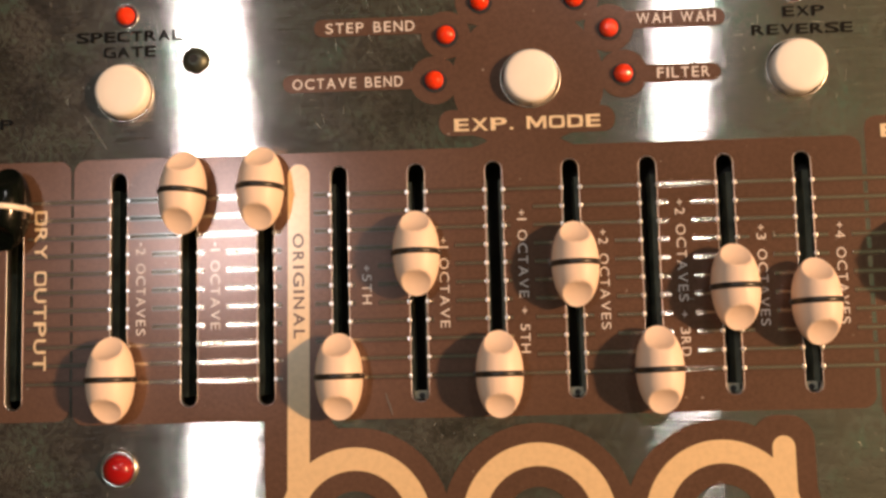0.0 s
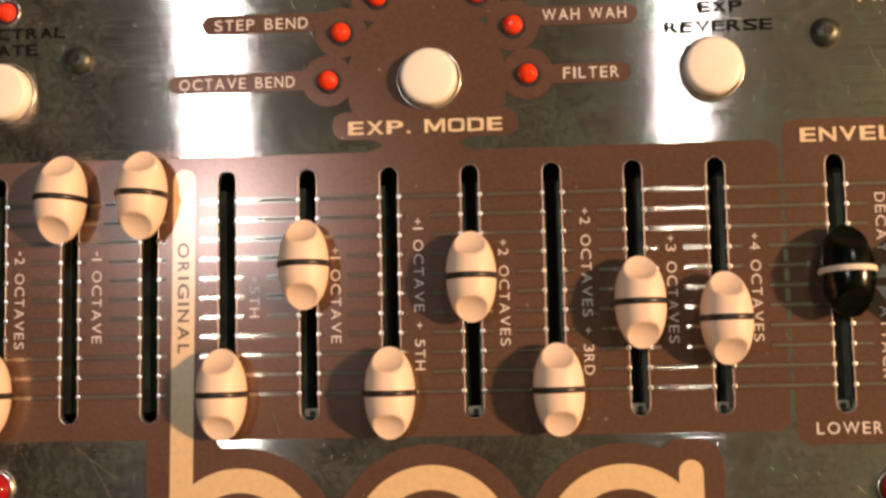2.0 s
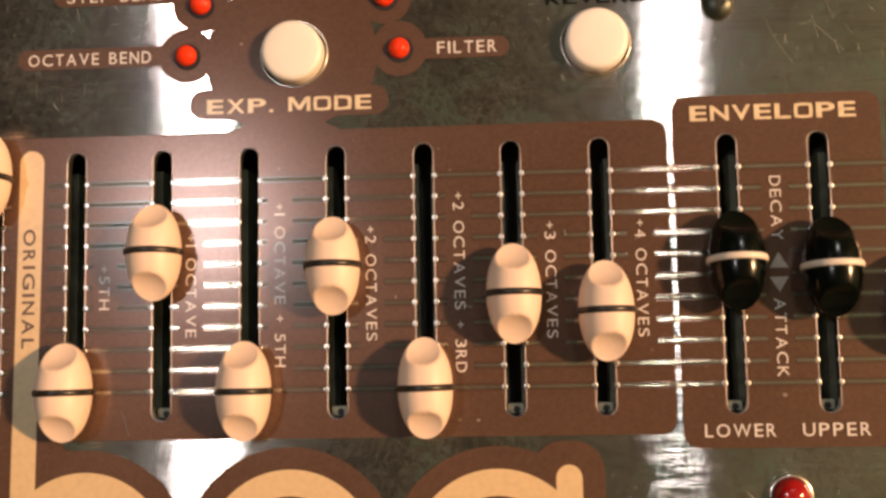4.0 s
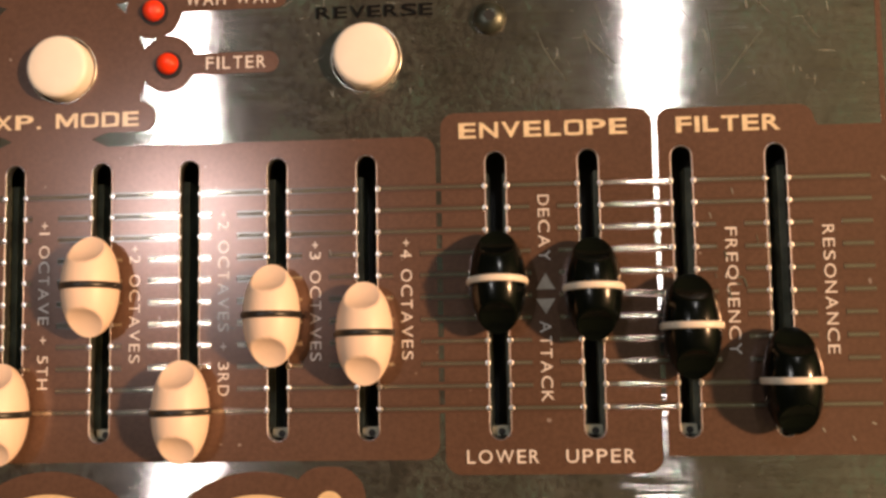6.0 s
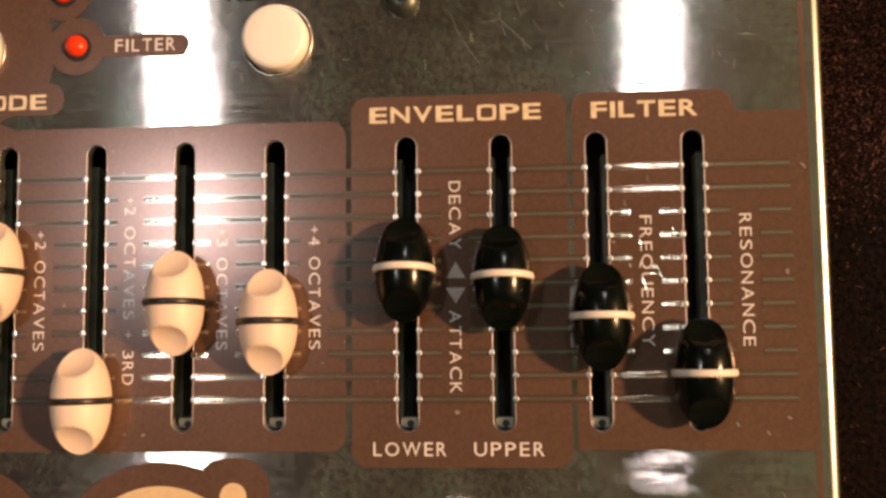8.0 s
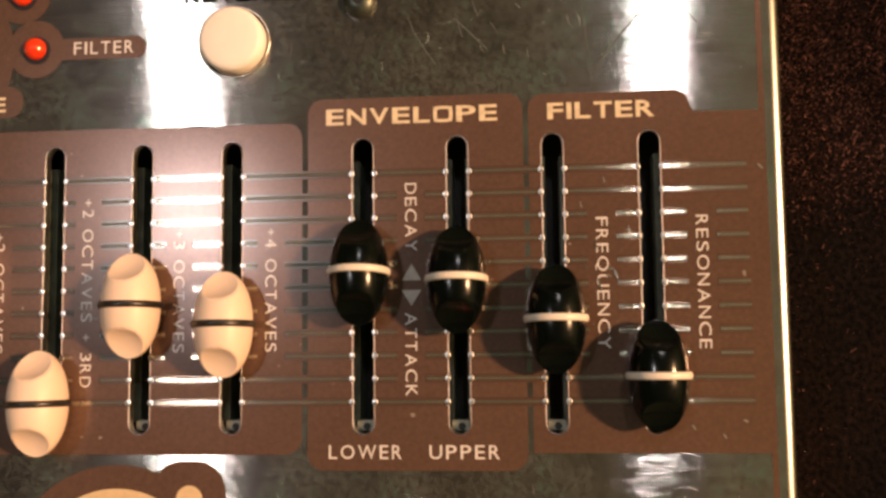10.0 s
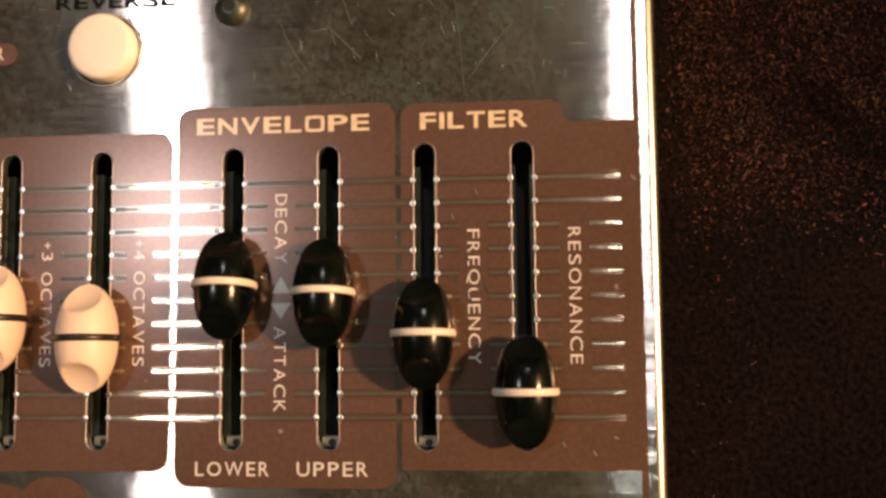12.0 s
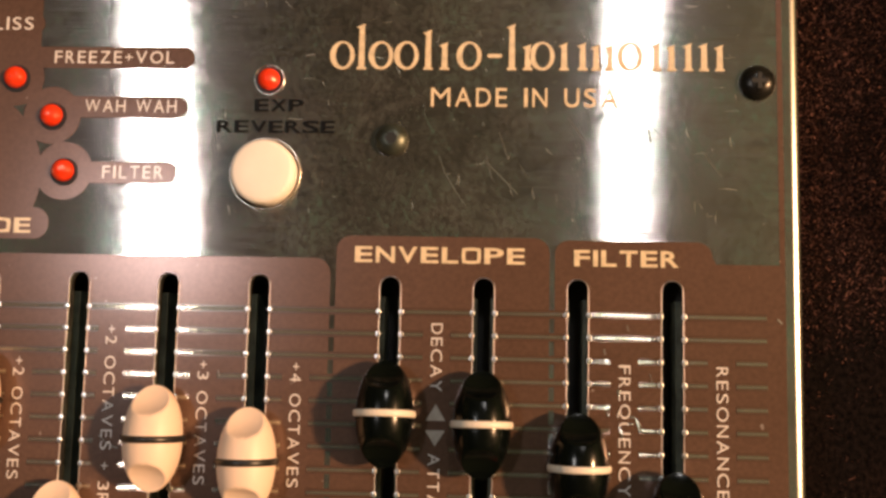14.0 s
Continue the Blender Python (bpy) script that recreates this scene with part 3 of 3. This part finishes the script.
# long bowed ones in the steel
SMEAR = material("rubbed_steel", (0.13, 0.145, 0.125), 0.55, 0.5)
for path, w in ((((147.6, 9.9), (149.1, 11.8), (150.5, 13.8), (152.5, 16.3), (154.7, 18.8)), 0.17), (((118.3, 20.0), (119.3, 17.2), (121.2, 14.0), (122.9, 11.6)), 0.10),
                (((125.7, 19.3), (127.8, 17.2), (131.1, 13.8)), 0.13), (((145.8, 22.6), (146.4, 17.2), (147.1, 8.2)), 0.05), (((131.4, 18.6), (132.1, 17.4), (132.9, 16.4)), 0.06),
                (((161.0, 20.7), (162.0, 19.0), (163.6, 17.0)), 0.07), (((144.4, 12.3), (144.7, 12.8)), 0.14), (((137.4, 9.2), (137.7, 9.5)), 0.16)):
    bm = bmesh.new()
    pairs = []
    for k, (x, y) in enumerate(path):
        half = 0.7 * w * (0.35 + 0.65 * math.sin(math.pi * (k + 0.5) / len(path)))
        pairs.append([bm.verts.new(((x + sign * half) * MM, (y + sign * half * 0.4) * MM, TOP + 0.014 * MM)) for sign in (-1, 1)])
    for p, q in zip(pairs, pairs[1:]):
        bm.faces.new((p[0], p[1], q[1], q[0]))
    part("scratch", bm, SMEAR, pedal)
# finer ones, strewn over the bare steel
FINE = material("fine_scratched_steel", (0.50, 0.52, 0.46), 0.45, 0.6)
rng = random.Random(11)
strewn = bmesh.new()
for (xa, xb, ya, yb), count in (((77, 171, 9.5, 46), 170), ((-60, 18, 8, 40), 110), ((-80, -17, -80, -50.5), 60), ((90, 171, -70, -53), 60), ((5, 30, -56, -50.5), 12)):
    for k in range(count):
        x, y = rng.uniform(xa, xb), rng.uniform(ya, yb)
        turn = radians(rng.choice((rng.gauss(68, 14), rng.gauss(112, 16), rng.gauss(95, 10), rng.gauss(5, 10))))
        long, bow, w = rng.uniform(0.4, 1.55) ** 2.6, rng.uniform(-0.5, 0.5), rng.uniform(0.014, 0.038)
        line = [(x + long * q * math.cos(turn + bow * q), y + long * q * math.sin(turn + bow * q)) for q in (-0.5, -0.25, 0, 0.25, 0.5)]
        if any(math.hypot(px - bx, py - by) < 6.8 for px, py in line for bx, by in BUTTONS):
            continue
        pairs = []
        for j, (px, py) in enumerate(line):
            half = w * (1 - abs(j - 2) / 2.2)
            pairs.append((strewn.verts.new(((px - half) * MM, (py - half) * MM, TOP + 0.012 * MM)), strewn.verts.new(((px + half) * MM, (py + half) * MM, TOP + 0.012 * MM))))
        for p, q in zip(pairs, pairs[1:]):
            strewn.faces.new((p[0], p[1], q[1], q[0]))
tagged(part("fine_scratches", strewn, FINE, pedal), "fine hairline scratches in the steel", "", "", "stuff")


# ---- sliders ----
A, B, MID, UP = 4.5, 8.2, 3.9, 4.7
SCOOP_Y, SCOOP_Z, SCOOP_R, SCOOP_W = 9.9, 10.1, 6.5, 1.3


def knob_mesh(name, mat):
    """An egg-shaped cap with a finger hollow at either end."""
    bm = bmesh.new()
    rings, n = 56, 88
    rows = []
    for i in range(rings + 1):
        lat = math.pi / 2 - math.pi * 0.80 * i / rings
        row = []
        for k in range(n if i else 1):
            a = 2 * math.pi * k / n
            c = math.cos(lat) ** 0.95 if lat < math.pi / 2 else 0
            ca, sa = math.cos(a), math.sin(a)
            x, y, z = A * c * math.copysign(abs(ca) ** 0.95, ca), B * c * math.copysign(abs(sa) ** 0.95, sa), MID + UP * math.sin(lat)
            d = SCOOP_R ** 2 - (x / SCOOP_W) ** 2 - (abs(y) - SCOOP_Y) ** 2
            if d > 0:
                z = min(z, max(SCOOP_Z - math.sqrt(d), MID - 1.2)) if z > MID - 1.2 else z
            row.append(bm.verts.new((x * MM, y * MM, max(z, 0.9) * MM)))
        rows.append(row)
    for a, b in zip(rows, rows[1:]):
        for k in range(n):
            bm.faces.new(list(dict.fromkeys((a[k % len(a)], b[k], b[(k + 1) % n], a[(k + 1) % len(a)]))))
    bm.faces.new(rows[-1][::-1])
    bmesh.ops.recalc_face_normals(bm, faces=bm.faces)
    me = mesh_of(name, bm, mat, True)
    return me


def band_mesh(name, mat):
    """A raised line over the middle of the cap."""
    bm = bmesh.new()
    rows = []
    for i in range(41):
        a = radians(-28 + 236 * i / 40)
        row = []
        for k in range(10):
            b = 2 * math.pi * k / 10
            r = 1.025 + 0.06 * math.cos(b)
            row.append(bm.verts.new((A * r * math.cos(a) * MM, 0.56 * math.sin(b) * MM, (MID + UP * r * math.sin(a)) * MM)))
        rows.append(row)
    for a, b in zip(rows, rows[1:]):
        for k in range(10):
            bm.faces.new((a[k], a[(k + 1) % 10], b[(k + 1) % 10], b[k]))
    bmesh.ops.recalc_face_normals(bm, faces=bm.faces)
    return mesh_of(name, bm, mat, True)


def slider(x, y, knob, band, label, tilt=0.0, lean=-2.5):
    cap = part("slider_knob", knob, None, pedal, label, pose(x * MM, (y + 8.6 * math.sin(radians(lean)) - 0.15) * MM, TOP, lean, 0, tilt))
    part("pointer_line", band, None, cap)
    part("stem", box(bmesh.new(), -0.6 * MM, 0.6 * MM, -2.2 * MM, 2.2 * MM, -3 * MM, 2.5 * MM), PITCH, cap)


knob_ivory, knob_black = knob_mesh("ivory_knob", IVORY), knob_mesh("black_knob", BLACK)
band_black, band_white = band_mesh("black_band", BANDBLACK), band_mesh("white_band", BANDWHITE)
WHITE_Y = (-40.2, -4.4, -4.0, -40.6, -17.5, -40.8, -20.4, -40.7, -25.6, -28.7)
BLACK_Y = (-20.7, -22.1, -28.4, -37.0)
for x, y, tilt in zip(WHITE_X, WHITE_Y, (0, -3, -2, 0.5, 0.5, 0, 0.5, 1, 0.5, 0.5)):
    slider(x, y, knob_ivory, band_black, "ivory plastic slider knob with a black line", tilt)
for x, y, lean in zip(BLACK_X, BLACK_Y, (-6, -5, -3, -2)):
    slider(x, y, knob_black, band_white, "glossy black plastic slider knob with a white line", 0.0, lean)
slider(-65.4, -6.6, knob_black, band_white, "glossy black plastic slider knob with a white line", -3)
for x, y1, y0 in SLOTS:
    for name, x0, x1, z0, z1 in (("slider_rail", -4.2, -1.1, 9.0, 3.2), ("slider_rail", 1.1, 4.2, 9.0, 3.2), ("slider_base", -4.2, 4.2, 11.0, 9.1)):
        part(name, box(bmesh.new(), (x + x0) * MM, (x + x1) * MM, (y0 + 1.6 if name == "slider_rail" else y0 - 3) * MM, (y1 - 3.0 if name == "slider_rail" else y1 + 3) * MM, TOP - z0 * MM, TOP - z1 * MM), RAIL if name == "slider_rail" else PITCH, pedal)
    if x > 10:
        clip = part("track_clip", box(bmesh.new(), (x - 1.45) * MM, (x + 1.45) * MM, (y0 + 0.3) * MM, (y0 + 1.9) * MM, TOP - 3.4 * MM, TOP - 2.2 * MM, 0.0002), CLIP, pedal)
        part("clip_hole", lathe(bmesh.new(), [(0.62 * MM, TOP - 2.3 * MM), (0.6 * MM, TOP - 2.17 * MM), (0, TOP - 2.16 * MM)], 16, (x + 0.15) * MM, (y0 + 0.95) * MM), PITCH, clip)

# ---- buttons, lamps and screws ----
cap_mesh = mesh_of("button_cap", lathe(bmesh.new(), [(5.3 * MM, -6 * MM), (5.3 * MM, 1.7 * MM), (5.22 * MM, 2.2 * MM), (4.95 * MM, 2.55 * MM), (4.4 * MM, 2.72 * MM), (2.6 * MM, 2.86 * MM), (0, 2.9 * MM)], 56), CAPWHITE, True)
for x, y in BUTTONS:
    button = part("push_button", cap_mesh, None, pedal, "round white plastic push button", pose(x * MM, y * MM, TOP))
    part("button_well", box(bmesh.new(), -7 * MM, 7 * MM, -7 * MM, 7 * MM, -9 * MM, -7 * MM), PITCH, button)

dome = [(1.85 * math.cos(radians(a)) * MM, (0.3 + 1.5 * math.sin(radians(a))) * MM) for a in range(0, 90, 10)] + [(0, 1.8 * MM)]
led_mesh = mesh_of("led_dome", lathe(bmesh.new(), [(1.85 * MM, 0.05 * MM)] + dome, 28), LEDRED, True)
rim_mesh = mesh_of("led_hole", lathe(bmesh.new(), [(2.35 * MM, 0.05 * MM), (2.35 * MM, 0.2 * MM), (0, 0.2 * MM)], 28), PITCH)
ring_mesh = mesh_of("led_rim", lathe(bmesh.new(), [(2.65 * MM, 0.05 * MM), (2.6 * MM, 0.24 * MM), (2.4 * MM, 0.26 * MM), (2.35 * MM, 0.1 * MM)], 28), EDGE, True)
for k, (x, y) in enumerate(LEDS + ((-43.2, 32.3), (90.0, 32.4))):
    led = part("indicator_led", led_mesh, None, pedal, "small red indicator lamp", pose(x * MM, y * MM, TOP))
    part("led_hole", rim_mesh, None, led, "", pose(0.15 * MM, -0.2 * MM, 0))
    if k >= len(LEDS):
        part("led_rim", ring_mesh, None, led, "bare steel rim")
lens = [(2.85 * math.cos(radians(a)) * MM, (0.8 + 2.0 * math.sin(radians(a))) * MM) for a in range(0, 90, 8)] + [(0, 2.8 * MM)]
big_mesh = mesh_of("lens_dome", lathe(bmesh.new(), [(2.85 * MM, 0.1 * MM)] + lens, 40), LENSRED, True)
bezel_mesh = mesh_of("lens_bezel", lathe(bmesh.new(), [(3.7 * MM, 0.02 * MM), (3.6 * MM, 0.6 * MM), (3.25 * MM, 0.85 * MM), (2.95 * MM, 0.7 * MM), (2.9 * MM, 0.2 * MM)], 40), EDGE, True)
for x, y in ((-44.1, -57.9), (118.7, -59.5)):
    lamp = part("status_lamp", big_mesh, None, pedal, "large dark red status lamp", pose(x * MM, y * MM, TOP))
    part("bezel", bezel_mesh, None, lamp, "polished steel bezel")


def screw(x, y, r, mat, cross):
    prof = [(r * MM, 0.02 * MM)] + [(r * math.cos(radians(a)) * MM, (0.2 + 1.7 * math.sin(radians(a))) * MM) for a in range(0, 71, 10)]
    n = prof[-1][1]
    q = prof[-1][0]
    prof += [(q, n), (0.001 * MM, n + 0.06 * MM)]
    head = part("screw", lathe(bmesh.new(), prof, 36), mat, pedal, "dark domed steel screw", pose(x * MM, y * MM, TOP), True)
    bm = bmesh.new()
    if cross:
        box(bm, -1.3 * MM, 1.3 * MM, -0.33 * MM, 0.33 * MM, n - 0.2 * MM, n + 0.1 * MM)
        box(bm, -0.32 * MM, 0.32 * MM, -1.3 * MM, 1.3 * MM, n - 0.2 * MM, n + 0.11 * MM)
    else:
        lathe(bm, [(1.0 * MM, n - 0.2 * MM), (1.0 * MM, n + 0.07 * MM), (0.0, n + 0.07 * MM)], 6)
    part("socket", bm, PITCH, head)


screw(-28.9, 22.5, 2.75, SCREWGREY, False)
screw(110.6, 22.5, 2.75, SCREWGREY, False)
screw(169.3, 32.3, 2.9, SCREWBLACK, True)

# ---- lamps over the pedal ----
for x, y, z, wide, watts in TUBES:
    lamp = new("tube_lamp")
    lamp.location = (x, y, z)
    tagged(lamp, "short white tube lamp hung over the pedal", "lamp")
    part("housing", box(bmesh.new(), -wide / 2 - 0.01, wide / 2 + 0.01, -0.09, 0.09, 0.006, 0.05, 0.004), HOUSING, lamp)
    for dy in (-0.05, 0.05):
        part("rod", lathe(bmesh.new(), [(0.003, 0.051), (0.003, 2.3999 - z)], 8, 0, dy), EDGE, lamp)
lamp = new("bulb_lamp")
lamp.location = BULB
tagged(lamp, "small warm bulb on a slim stand on the carpet", "lamp")
part("shade", lathe(bmesh.new(), [(0.05, 0.02), (0.045, 0.06), (0.02, 0.085), (0, 0.09)], 24), HOUSING, lamp)
part("pole", lathe(bmesh.new(), [(0.006, -BULB[2] + 0.02), (0.006, 0.08)], 12, 0.07, 0), EDGE, lamp)
part("arm", box(bmesh.new(), 0.0, 0.07, -0.004, 0.004, 0.086, 0.094), EDGE, lamp)
part("foot", lathe(bmesh.new(), [(0.09, -BULB[2]), (0.09, -BULB[2] + 0.012), (0.02, -BULB[2] + 0.02), (0, -BULB[2] + 0.02)], 24, 0.07, 0), HOUSING, lamp)

# ---- carpet pile beside the pedal ----
rng = np.random.default_rng(4)
count = 170000
cx, cy = rng.uniform(0.178, 0.25, count), rng.uniform(-0.085, 0.085, count)
# fewer fibres, so a darker carpet, beside the pedal and towards the front
stand = np.clip((cx - 0.1835) / 0.007, 0.03, 1) * np.clip((cy + 0.014) / 0.03, 0.03, 1)
up = rng.uniform(0, 1, count) < stand
cx, cy = cx[up], cy[up]
count = len(cx)
h, w = rng.uniform(0.0003, 0.0008, count), rng.uniform(0.00006, 0.00013, count)
lean, way = rng.uniform(0.2, 1.3, count), rng.uniform(0, 2 * math.pi, count)
lx, ly = h * np.tan(lean) * np.cos(way) * 0.6, h * np.tan(lean) * np.sin(way) * 0.6
px, py = -np.sin(way) * w, np.cos(way) * w
z0 = np.full(count, -0.0002)
quad = np.stack([np.stack([cx - px, cy - py, z0], 1), np.stack([cx + px, cy + py, z0], 1),
                 np.stack([cx + lx + px * 0.6, cy + ly + py * 0.6, h], 1), np.stack([cx + lx - px * 0.6, cy + ly - py * 0.6, h], 1)], 1).reshape(-1, 3)
me = bpy.data.meshes.new("carpet_pile")
me.from_pydata(quad.tolist(), [], [(4 * k, 4 * k + 1, 4 * k + 2, 4 * k + 3) for k in range(count)])
me.materials.append(FIBRE)
tagged(new("carpet_pile", me), "short dark brown and rust carpet fibres", "carpet", "", "stuff")
